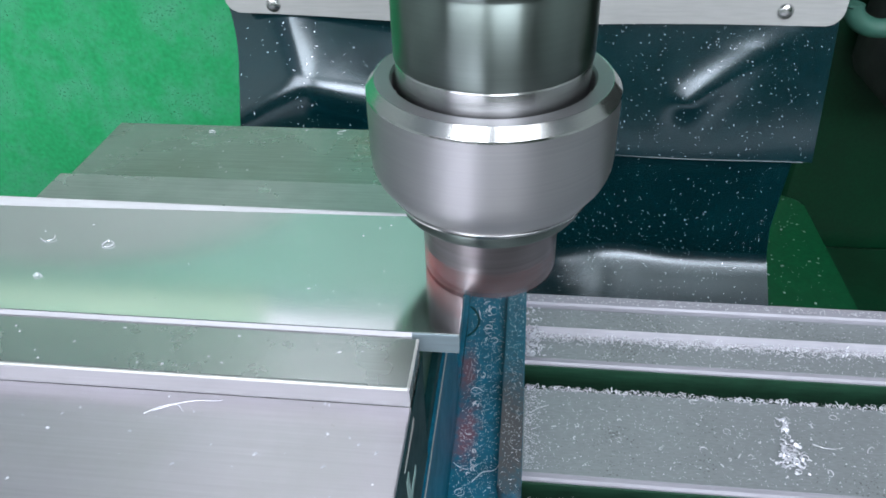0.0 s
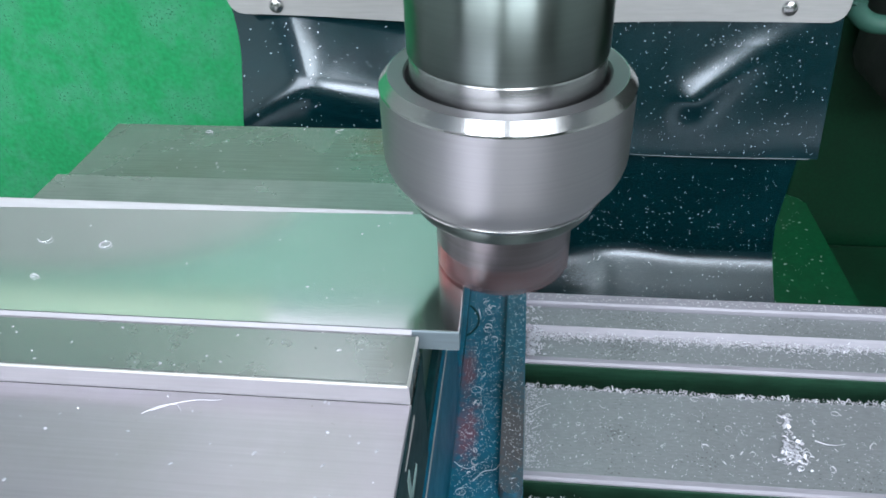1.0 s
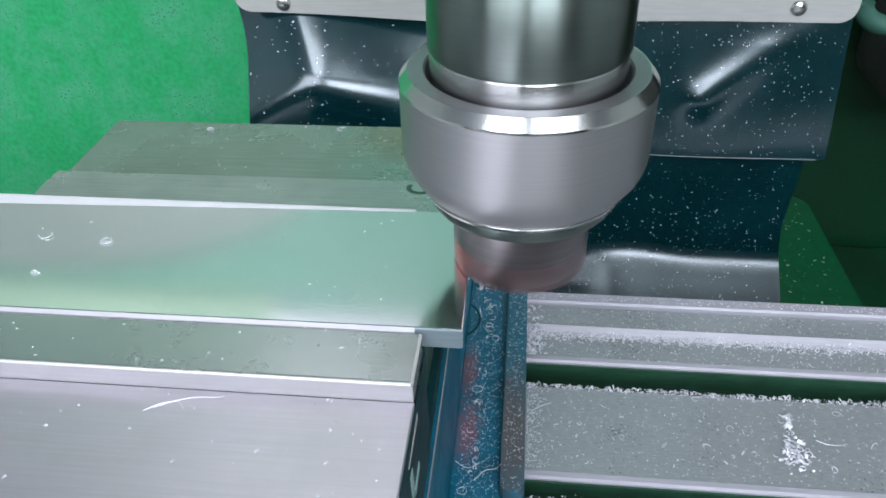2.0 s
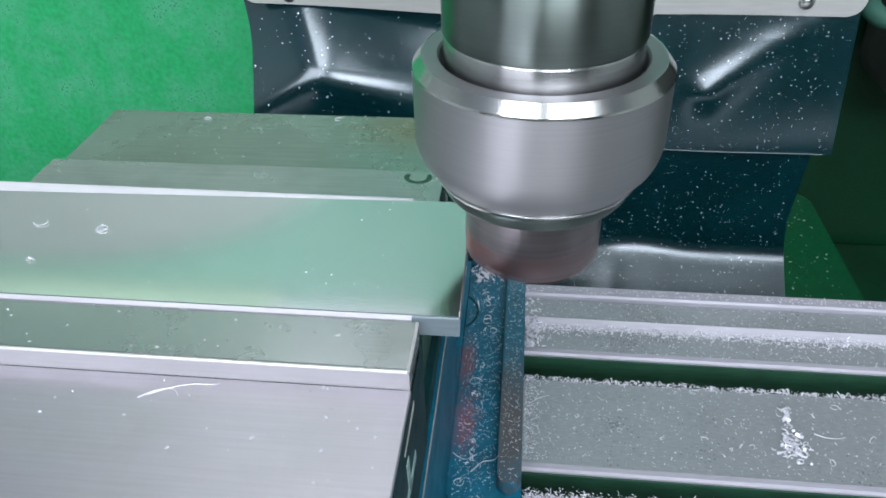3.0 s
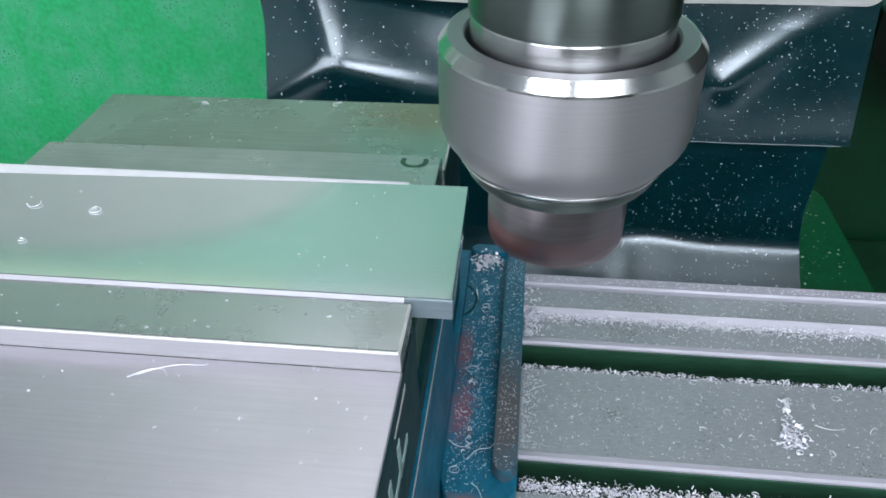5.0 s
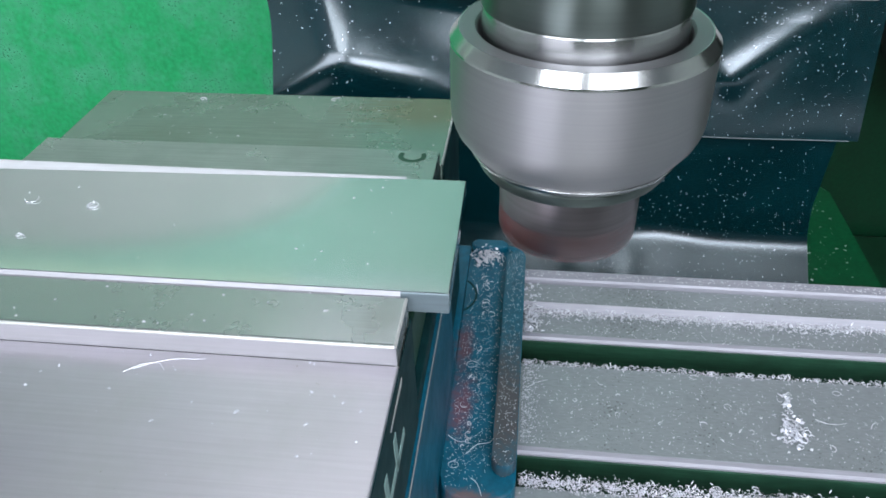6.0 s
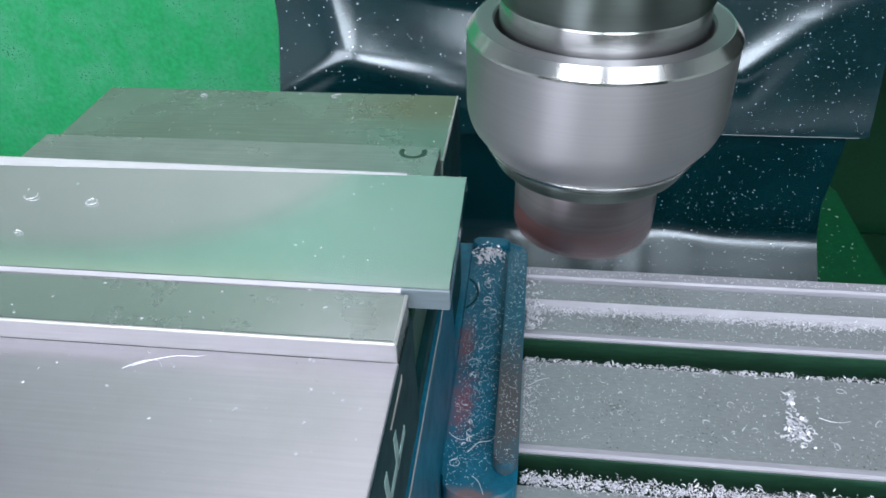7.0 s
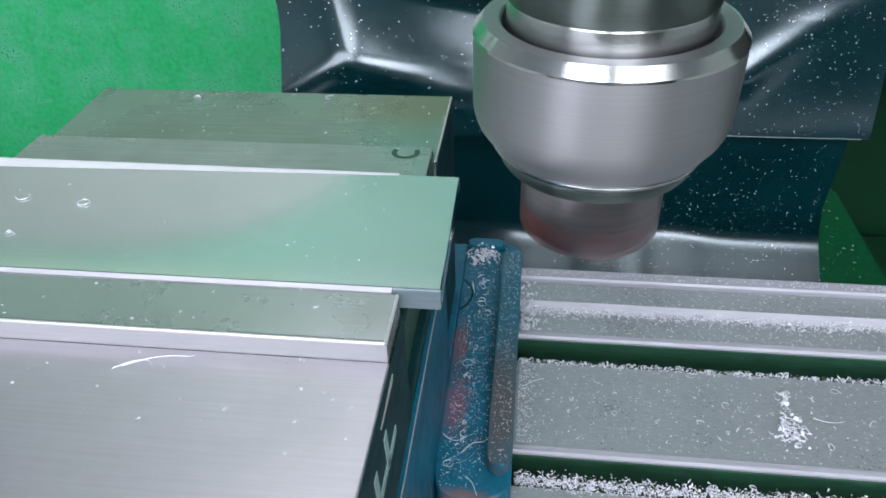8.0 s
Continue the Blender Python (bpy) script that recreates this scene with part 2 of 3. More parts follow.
# ---- the room ----
def room():
    x0, x1, y0, y1, z0, z1 = -2.2, 2.2, -1.8, 1.6, -1.0, 1.5
    t = 0.12
    single("floor", block(x0 - t, x1 + t, y0 - t, y1 + t, z0 - t, z0), concrete, "concrete workshop floor, darkened to dim reflections", "floor", "structure")
    single("ceiling", block(x0 - t, x1 + t, y0 - t, y1 + t, z1, z1 + t), ceiling_paint, "grey workshop ceiling, darkened to dim reflections", "ceiling", "structure")
    single("wall_east", block(x1, x1 + t, y0, y1, z0, z1), wall_paint, "pale painted workshop wall", "wall", "structure")
    single("wall_west", block(x0 - t, x0, y0, y1, z0, z1), wall_paint, "pale painted workshop wall", "wall", "structure")
    single("wall_north", block(x0 - t, x1 + t, y1, y1 + t, z0, z1), wall_paint, "pale painted workshop wall", "wall", "structure")
    # south wall with two window openings
    openings = ((-1.75, -0.20, 0.42, 1.38), (-0.05, 1.05, 0.45, 1.15))
    wall = bmesh.new()
    pieces = [(x0 - t, -1.75, z0, z1), (-0.20, -0.05, z0, z1), (1.05, x1 + t, z0, z1)]
    for a, b, c, d in openings:
        pieces += [(a, b, z0, c), (a, b, d, z1)]
    for a, b, c, d in pieces:
        piece = block(a, b, y0 - t, y0, c, d)
        me = bpy.data.meshes.new("joined")
        piece.to_mesh(me)
        piece.free()
        wall.from_mesh(me)
    single("wall_south", wall, wall_paint, "pale painted workshop wall with two window openings", "wall", "structure", smooth=None)
    # Dark lower wall, added unseen to keep the sheet's reflections dark.
    single("dado", block(x0 + 0.002, x1 - 0.002, y0 + 0.001, y0 + 0.012, z0 + 0.002, 0.40, 0.002), deep_green, "added dark green lower wall, dims the reflections", "wall", "structure")
    for number, (a, b, c, d) in enumerate(openings, 1):
        window = thing("window_%d" % number, "white framed workshop window with bright daylight", "window", "structure")
        for p, q, r, u in ((a, a + 0.05, c, d), (b - 0.05, b, c, d), (a + 0.05, b - 0.05, c, c + 0.05), (a + 0.05, b - 0.05, d - 0.05, d)):
            part("window_frame", block(p, q, y0 - 0.09, y0 - 0.03, r, u, 0.004), white_frame, window)
        for k in (1, 2):
            x = a + (b - a) * k / 3
            part("mullion", block(x - 0.02, x + 0.02, y0 - 0.08, y0 - 0.04, c + 0.05, d - 0.05, 0.004), white_frame, window)
    # Lamps added unseen to brighten the metal and the sheet's folds.
    for x, y, wide, ln in ((-0.40, -1.20, 0.70, 1.12), (0.62, -0.90, 0.9, 1.6), (-0.28, 0.80, 0.86, 0.7)):
        lamp = thing("added_ceiling_lamp", "wide white ceiling lamp, added out of view, with a lit diffuser", "ceiling lamp", group="ceiling lamps")
        part("housing", block(x - wide / 2 - 0.03, x + wide / 2 + 0.03, y - ln / 2 - 0.03, y + ln / 2 + 0.03, z1 - 0.05, z1 - 0.002, 0.01), white_frame, lamp)
        diffuser = block(x - wide / 2, x + wide / 2, y - ln / 2, y + ln / 2, z1 - 0.075, z1 - 0.052, 0.011, 3)
        part("diffuser", diffuser, tube_glow, lamp, "glowing white diffuser")


# ---- the milling machine behind the table ----
def machine():
    # column with the head over the spindle, out of the picture but mirrored in the metal
    column = thing("machine_column", "green painted milling machine column with head above the spindle", "milling machine")
    flare = [(-0.108 - 0.252 * (1 - math.cos(a)) ** 0.85, 0.10 + 0.114 * math.sin(a) ** 0.8) for a in [radians(90 * k / 16) for k in range(17)]]
    part("column_body", block(-0.108, 0.128, 0.2495, 0.56, -0.30, 0.75, 0.02, 4), column_paint, column)
    part("arm", prism([(0.128, 0.02), (0.128, 0.32), (-0.50, 0.32), (-0.50, 0.214), *flare[::-1], (-0.108, 0.02)], "y", 0.245, 0.2490), column_paint, column, "front casting flaring into a wide arm")
    # Band and panels, unseen, are added for the tones mirrored in the metal.
    part("arm_band", block(-0.495, -0.165, 0.2415, 0.2448, 0.227, 0.259, 0.001), leaf_paint, column, "lighter yellowish green band")
    part("front_panel", block(-0.172, 0.12, 0.2405, 0.2448, 0.241, 0.318, 0.0015), pale_panel, column, "pale panel, unseen, added for its reflection")
    part("upper_panel", block(-0.10, 0.12, 0.2405, 0.2490, 0.33, 0.74, 0.0015), pale_panel, column, "pale panel, unseen, added for its reflection")
    part("head", block(-0.062, 0.062, -0.05, 0.240, 0.36, 0.62, 0.03, 4), column_paint, column)
    part("nose", lathe(((0.0, 0.362), (0.036, 0.362), (0.036, 0.15), (0.030, 0.142), (0.0, 0.142)), 64), polished, column)
    foot = thing("floor_pedestal", "green painted machine pedestal sprinkled with metal chips", "pedestal")
    part("base_top", prism(rounded(-0.18, 0.297, 0.12, 0.556, 0.018), "z", -0.40, -0.32, 0.003), base_green, foot)
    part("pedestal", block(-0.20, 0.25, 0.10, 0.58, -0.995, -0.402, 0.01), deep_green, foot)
    # painted guard standing behind on one side, cabinet with painted-in shade on the other
    guard = thing("splash_guard", "bright green painted guard panel speckled with dark dirt", "guard panel")
    part("panel", block(-1.3, -0.20, 0.60, 0.63, -0.97, 0.22, 0.008), green, guard)
    part("top_rim", block(-1.3, -0.20, 0.592, 0.638, 0.222, 0.245, 0.006), green, guard)
    part("floor_rail", block(-1.3, -0.20, 0.585, 0.645, -0.998, -0.972, 0.004), green, guard)
    cabinet = thing("machine_cabinet", "green cabinet with its shade put into dark paint", "cabinet")
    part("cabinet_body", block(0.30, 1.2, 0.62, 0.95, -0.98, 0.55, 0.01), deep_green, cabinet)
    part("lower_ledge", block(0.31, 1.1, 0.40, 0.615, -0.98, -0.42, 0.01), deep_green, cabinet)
    # Black blocks stand in for the deep shade among the background parts.
    part("upper_box", block(0.21, 0.7, 0.30, 0.61, 0.02, 0.50, 0.02), black, cabinet)
    part("dark_gap_block", block(0.32, 0.7, 0.45, 0.61, -0.20, -0.02, 0.02), black, cabinet)
    part("foot_rail", block(0.30, 1.2, 0.64, 0.93, -0.999, -0.982, 0.002), black, cabinet)


CREST = (-0.1005, -0.0425, 0.025)  # where three folds meet: x, z and how far forward


def folded(x, z):
    """How far the sheet stands forward on the column's one side: three flat fields meeting in rounded folds."""
    dx, dz = x - CREST[0], z - CREST[1]
    soft = 0.0022 + 0.13 * 0.04 * math.tanh(0.5 * (dx + math.sqrt(dx * dx + 2e-5)) / 0.04)
    fields = (0.35 * dx - 0.65 * dz, -0.25 * dx - 0.91 * dz, -0.055 * dz - 0.06 * 0.5 * (dx + math.sqrt(dx * dx + 4e-5)))
    low = min(fields)
    f = CREST[2] + low - soft * math.log(sum(math.exp((low - p) / soft) for p in fields))
    return f


SEGMENTS = (  # slanting folds on the other side: ends (x, z), height at both ends, width
    ((0.1259, -0.0230), (0.0857, -0.0548), 0.0005, 0.0022, 0.0070),
)


def apron_y(x, z):
    """Depth of the upper apron: hangs from the strip, comes forward and wrinkles."""
    s = (-0.018 - z) / 0.066
    bulge = 0.0
    for (ax, az), (bx, bz), h0, h1, w in SEGMENTS:
        dx, dz = bx - ax, bz - az
        k = max(0.0, min(1.0, ((x - ax) * dx + (z - az) * dz) / (dx * dx + dz * dz)))
        d = max(0.0, math.sqrt((x - ax - k * dx) ** 2 + (z - az - k * dz) ** 2 + 4e-6) - 0.002)
        bulge += ((h0 + (h1 - h0) * k) * math.exp(-(d / w) ** 1.5)) ** 4
    bulge = bulge ** 0.25 * min(1.0, max(0.0, 6 * s)) ** 0.5
    plain = 0.0127 * s + 0.028 * max(x, 0.0) + bulge - 0.0010 * math.sin(x * 45 + 1.0) * max(s, 0.0)
    w = min(1.0, max(0.0, (x + 0.042) / 0.045))
    w = w * w * (3 - 2 * w)
    return 0.2170 - w * plain - (1 - w) * folded(x, z)


def lower_y(x, z):
    """Depth of the lower apron: falls straight, then turns forward over the ways."""
    fold = -0.1425 + 0.0030 * math.exp(-((x - 0.062) / 0.022) ** 2) - 0.004 * math.exp(-((x - 0.012) / 0.022) ** 2)
    d = fold - z
    bend = 0.5 * (d + math.sqrt(d * d + 0.0050 ** 2))
    return 0.206 - 0.05 * max(0, -0.085 - z) - 0.75 * bend


def apron(name, depth, edge_l, edge_r, z0, z1, nx, nz, parent, label):
    bm = bmesh.new()
    sides = []
    for back in (0, 1):
        g = []
        for j in range(nz + 1):
            z = z0 + (z1 - z0) * j / nz
            row = []
            for i in range(nx + 1):
                x = edge_l(z) + (edge_r(z) - edge_l(z)) * i / nx
                row.append(bm.verts.new((x, depth(x, z) + 0.0012 * back, z)))
            g.append(row)
        sides.append(g)
    for g in sides:
        for j in range(nz):
            for i in range(nx):
                bm.faces.new((g[j][i], g[j][i + 1], g[j + 1][i + 1], g[j + 1][i]))
    a, b = sides
    for j in range(nz):
        for i in (0, nx):
            bm.faces.new((a[j][i], a[j + 1][i], b[j + 1][i], b[j][i]))
    for i in range(nx):
        for j in (0, nz):
            bm.faces.new((a[j][i], a[j][i + 1], b[j][i + 1], b[j][i]))
    return part(name, bm, rubber, parent, label, 60)


def way_cover():
    cover = thing("way_cover", "glossy black rubber way cover hanging from a screwed strip", "way cover")
    apron("upper_apron", apron_y, lambda z: -0.1397 + 0.11 * folded(-0.133, z) - 0.0045 * max(0.0, (z + 0.040) / 0.022) ** 2 - 0.0022 * max(0.0, (-0.050 - z) / 0.034) ** 2, lambda z: 0.1475 - 0.03 * (z + 0.02),
          -0.016, -0.0835, 240, 72, cover, "wrinkled glossy rubber sheet")
    apron("lower_apron", lower_y, lambda z: -0.135, lambda z: 0.1395 + 0.10 * max(0, -0.125 - z) + 0.06 * max(0, z + 0.125), -0.080, -0.20, 120, 60, cover,
          "smooth glossy rubber sheet folded over the ways")
    bead = [(-0.02 + 0.0055 * k, 0, -0.0836) for k in range(31)]
    part("hem", tube([(x, apron_y(x, z) - 0.0002, z) for x, _, z in bead if x < 0.1478], 0.0004, 8), rubber, cover, "rounded lower hem of the sheet")
    strip = rounded(-0.1415, 0.1485, -0.0170, 0.030, 0.007)
    k = next(i for i, p in enumerate(strip) if p[0] > 0 and p[1] < 0)
    strip = strip[:k] + [(-0.13 + 0.012 * i, -0.0170) for i in range(1, 22)] + strip[k:]
    bm = prism(strip, "y", 0.2120, 0.2150, 0.0004)
    for v in bm.verts:
        v.co.z += -0.0105 * v.co.x - 0.0003 - 0.0036 * math.exp(-((v.co.x + 0.02) / 0.065) ** 2) * (v.co.z < 0)
    part("clamp_strip", bm, plate_white, cover, "pale metal clamping strip")
    for x, z in ((-0.1172, -0.0120), (0.1224, -0.0122)):
        head = lathe(((0.0, 0.0016), (0.0016, 0.0015), (0.0030, 0.0010), (0.0037, 0.0), (0.0, 0.0)), 24)
        bmesh.ops.rotate(head, verts=head.verts[:], matrix=Matrix.Rotation(radians(90), 3, "X"))
        bmesh.ops.translate(head, verts=head.verts[:], vec=(x, 0.2118, z))
        part("screw_head", head, polished, cover, "round bright screw head")
    back = block(-0.14, 0.15, 0.2320, 0.2447, -0.03, 0.03, 0.001)
    part("backing_bar", back, black, cover)


def coolant_hose():
    pts = []
    for k in range(15):
        a = radians(188 + 125 * k / 14)
        pts.append((0.2050 + 0.0185 * math.cos(a), 0.299, -0.0350 + 0.0150 * math.sin(a)))
    pts += [(0.235 + 0.02 * k, 0.299, -0.034 + 0.02 * k) for k in range(4)]
    hose = thing("coolant_hose", "pale green translucent plastic hose end", "hose")
    part("hose_pipe", tube(pts, 0.0055, 14), hose_mat, hose)
    part("hose_rim", tube([(0.1866, 0.299, -0.0372), (0.1868, 0.299, -0.0356)], 0.0062, 14), hose_mat, hose)


# ---- the spindle and cutter ----
def spindle():
    tool = thing("collet_chuck", "bright steel collet chuck spinning with a face cutter", "milling tool")
    part("chuck_body", lathe(((0.0, 0.1415), (0.0193, 0.1415), (0.0193, 0.0662), (0.0190, 0.0657), (0.0190, 0.0650), (0.0193, 0.0645), (0.0193, 0.0505),
                              (0.0190, 0.0499), (0.0, 0.0499))), dark_polish, tool, "polished round chuck body, dark reflection put into its colour")
    part("chuck_collar", lathe(((0.0, 0.0498), (0.0189, 0.0498), (0.0190, 0.0495), (0.0190, 0.0405), (0.0, 0.0405))), collar_steel, tool, "bright polished collar")
    nut = part("clamping_nut", lathe(((0.0190, 0.0408), (0.0199, 0.0410), (0.0199, 0.0452), (0.0203, 0.0458), (0.0234, 0.0458), (0.0250, 0.0438),
                                      (0.0251, 0.0400), (0.0251, 0.0300), (0.0250, 0.0284), (0.0246, 0.0268), (0.0241, 0.0256), (0.0216, 0.0221), (0.0150, 0.0215), (0.0, 0.0215))), steel_nut, tool, "brushed steel clamping nut with tapered rim", 28)
    part("chamfer", lathe(((0.0228, 0.04545), (0.0233, 0.04588), (0.02340, 0.04588), (0.02506, 0.04385), (0.02513, 0.0434), (0.0246, 0.0433))), polished, nut, "bright turned chamfer", 20)
    part("lower_rim", lathe(((0.0150, 0.0220), (0.0213, 0.0220), (0.0216, 0.0217), (0.0213, 0.0209), (0.0207, 0.0206), (0.0150, 0.0205))), polished, nut, "bright rounded rim", 50)
    part("lower_ring", lathe(((0.0150, 0.0205), (0.0203, 0.0205), (0.0203, 0.0198), (0.0199, 0.0195), (0.0197, 0.0180), (0.0190, 0.0170), (0.0150, 0.0168), (0.0, 0.0168))), dark_polish, nut, "darker turned ring", 30)
    # cutter body with five pockets
    cutter = lathe(((0.0, 0.0172), (0.0146, 0.0172), (0.0148, 0.0165), (0.0149, 0.0070), (0.0149, 0.0050), (0.0149, 0.0014), (0.0146, 0.0006), (0.0, 0.0006)), 80)
    for v in cutter.verts:
        a = math.degrees(math.atan2(v.co.y, v.co.x)) % 72
        if v.co.z < 0.0068 and 4 < a < 26 and v.co.xy.length > 0.012:
            v.co.xy *= 0.90
    body = part("cutter_body", cutter, cutter_steel, tool, "dark steel cutter body")
    for k in range(5):
        plate = block(0.0095, 0.01487, -0.0012, 0.0012, 0.0003, 0.0078, 0.0003)
        bmesh.ops.rotate(plate, verts=plate.verts[:], matrix=Matrix.Rotation(radians(72 * k + 2), 3, "Z"))
        part("insert", plate, insert_metal, body, "copper coloured carbide insert")
    return tool

# ---- table, vise and workpiece ----
TABLE_Z = -0.0956


def machine_table():
    table = rides(thing("machine_table", "grey steel machine table with T-slots strewn with chips", "machine table"))
    x0, x1, z = -0.42, 0.40, TABLE_Z

    def strip(name, y0, y1, top, mat, label="", front=0.0, back=0.0):
        pts = [(y0, -0.135), (y0, top - front), (y0 + front, top), (y1 - back, top), (y1, top - back), (y1, -0.135)]
        clean = [p for i, p in enumerate(pts) if p != pts[i - 1]]
        part(name, prism(clean, "x", x0, x1), mat, table, label, None)
    strip("slab", -0.0492, -0.0012, z, table_steel, "", 0.0006, 0.0005)
    strip("slab", 0.0138, 0.0505, z, table_steel, "", 0.0, 0.0006)
    strip("slab", 0.0660, 0.0772, z, table_steel, "", 0.0, 0.0)
    strip("slab", -0.0950, -0.0642, z, table_steel, "", 0.0006, 0.0005)
    # broken edges at the far side of each slot, brightness put into their colour
    for y in (0.0138, 0.0660, -0.0492):
        part("slot_edge", prism([(y - 0.0022, z - 0.0012), (y - 0.0016, z - 0.0003), (y, z - 0.0001), (y, -0.112), (y - 0.0022, -0.112)], "x", x0, x1), edge_steel, table, "slot edge, light put into its pale colour", None)
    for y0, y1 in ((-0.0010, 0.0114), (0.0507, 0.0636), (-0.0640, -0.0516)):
        part("slot_floor", block(x0, x1, y0, y1, -0.134, -0.1130), slot_steel, table, "slot floor, shade put into its dark green", None)
        part("slot_wall", block(x0, x1, y1 - 0.0005, y1 + 0.0002, -0.1128, z - 0.0020), slot_steel, table, "slot wall, shade put into its dark green", None)
    part("ramp", prism([(0.0774, -0.135), (0.0774, z), (0.0806, -0.0930), (0.0806, -0.135)], "x", x0, x1), edge_steel, table, "bright sloped step", None)
    part("ledge", block(x0, x1, 0.0808, 0.0915, -0.135, -0.0930, 0.0), table_steel, table, "", None)
    part("rear_rim", prism([(0.0917, -0.135), (0.0917, -0.0914), (0.0923, -0.0905), (0.0968, -0.0902), (0.0978, -0.0914), (0.0978, -0.135)], "x", x0, x1), edge_steel, table, "bright rear rim", None)
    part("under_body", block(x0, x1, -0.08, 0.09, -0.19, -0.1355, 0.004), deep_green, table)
    saddle = thing("saddle", "green painted saddle under the machine table", "saddle")
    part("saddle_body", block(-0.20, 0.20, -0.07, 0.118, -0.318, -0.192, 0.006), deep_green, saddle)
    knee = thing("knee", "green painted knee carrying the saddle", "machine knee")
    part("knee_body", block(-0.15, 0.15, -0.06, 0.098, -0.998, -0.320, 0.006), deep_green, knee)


def chevron(dy):
    """Two pale strokes meeting in a point on the side of the moving jaw."""
    bm = bmesh.new()
    foot = Vector((-0.0503 + dy, -0.0234))
    for tip in (Vector((-0.0511 + dy, -0.0141)), Vector((-0.0425 + dy, -0.0226))):
        d = (tip - foot).normalized()
        n = Vector((-d.y, d.x)) * 0.0012
        pts = [foot - n - d * 0.0006, foot + n - d * 0.0006, tip + n, tip - n]
        lo = [bm.verts.new((-0.01252, *p)) for p in pts]
        hi = [bm.verts.new((-0.01235, *p)) for p in pts]
        bm.faces.new(hi)
        bm.faces.new(lo[::-1])
        for i in range(4):
            bm.faces.new((lo[i], lo[(i + 1) % 4], hi[(i + 1) % 4], hi[i]))
    return bm


def vise():
    v = rides(thing("machine_vise", "blue painted machine vise with ground steel jaws on the table", "vise"))
    left = -0.127
    base = part("base", prism([(left, -0.0954), (left, -0.041), (-0.0122, -0.041), (-0.0119, -0.0414), (-0.0111, -0.0785), (-0.0108, -0.0805), (-0.0108, -0.0954)], "y", -0.17, 0.0330), blue, v, "blue painted vise base", None)
    part("base_rear", block(left, -0.0134, 0.0331, 0.0736, -0.0811, -0.0414, 0.0), side_steel, v, "rear of the vise base, shade put into its colour", None)
    # Pale tube: wear and bevel highlight of the base edge as colour.
    part("edge_line", tube([(-0.0120, -0.165, -0.0410), (-0.0120, 0.0330, -0.0410)], 0.00018, 6), plate_white, base, "pale worn edge, its glint put into the colour")
    part("base_foot", block(left, -0.0109, 0.0332, 0.0990, -0.0955, -0.0812, 0.0005), blue, v, "blue painted foot of the vise base")
    flange = part("flange", prism(rounded(-0.0107, 0.0106, -0.0170, 0.1000, 0.007), "z", -0.0955, -0.0810, 0.0008), blue, v, "blue flange with worn red patches")
    lip = rounded(0.0036, 0.0104, -0.0092, 0.0900, 0.0030)
    part("lip", prism(lip, "z", -0.0812, -0.0760, 0.0010), lip_paint, flange, "raised lip with brown worn paint")
    part("rear_lip", prism(rounded(-0.0106, 0.0035, 0.0945, 0.0995, 0.0020), "z", -0.0812, -0.0785, 0.0008), blue, flange)
    ring = []
    for k in range(22):
        a = radians(-100 + 150 * k / 21)
        ring.append((-0.0175 + 0.0108 * math.cos(a), 0.0680 + 0.0108 * math.sin(a), -0.0811))
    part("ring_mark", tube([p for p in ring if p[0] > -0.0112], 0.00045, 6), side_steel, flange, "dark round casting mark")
    # fixed jaw
    jaw = part("fixed_jaw", block(left, -0.0132, 0.0336, 0.0737, -0.0412, -0.0058, 0.0005), jaw_steel, v, "worn steel fixed jaw with brown tarnish")
    # Thin dark sheet: shade of the jaw's end put into the colour.
    part("jaw_end", block(-0.01315, -0.0129, 0.0340, 0.0733, -0.0410, -0.0064, 0.0), side_steel, jaw, "end of the fixed jaw, shade put into its colour", None)
    # Pale tube draws the glint of the jaw's worn edge.
    part("worn_edge_glint", tube([(-0.0134, 0.0340, -0.0060), (-0.0134, 0.0733, -0.0060)], 0.00032, 6), plate_white, jaw, "pale worn edge, its glint put into the colour")
    part("jaw_plate", block(-0.1245, -0.0137, 0.0176, 0.0330, -0.0352, -0.0012, 0.0004), plate_steel, v, "tarnished steel jaw plate")
    arc = bmesh.new()
    for r0, r1, h in ((0.0024, 0.0037, -0.00112), ):
        pts = []
        for k in range(33):
            a = radians(148 + 244 * k / 32)
            pts.append([arc.verts.new((-0.0205 + r * math.cos(a), 0.0296 + 0.86 * r * math.sin(a), z)) for r, z in ((r0, h), (r1, h), (r1, -0.0013), (r0, -0.0013))])
        for a, b in zip(pts, pts[1:]):
            for k in range(4):
                arc.faces.new((a[k], b[k], b[(k + 1) % 4], a[(k + 1) % 4]))
        arc.faces.new(pts[0])
        arc.faces.new(pts[-1][::-1])
    part("screw_recess", arc, slot_steel, jaw, "dark ring of a screw recess")
    # moving jaw and its carriage
    part("front_plate", block(left, -0.0129, -0.0410, -0.0272, -0.0352, -0.0006, 0.0005), front_steel, v, "ground steel front jaw plate")
    part("plate_face", block(left, -0.01295, -0.0414, -0.0411, -0.0054, -0.0009, 0.0), face_steel, v, "matt front face of the jaw plate", None)
    carriage = part("carriage", block(left, -0.0127, -0.150, -0.0415, -0.0385, -0.0053, 0.0003), ground, v, "ground steel moving jaw")
    # Thin dark sheet: shade of the moving jaw's side as colour.
    part("side_face", block(-0.01268, -0.0125, -0.1495, -0.0266, -0.0384, -0.0062, 0.0), side_steel, carriage, "side of the moving jaw, shade put into its colour", None)
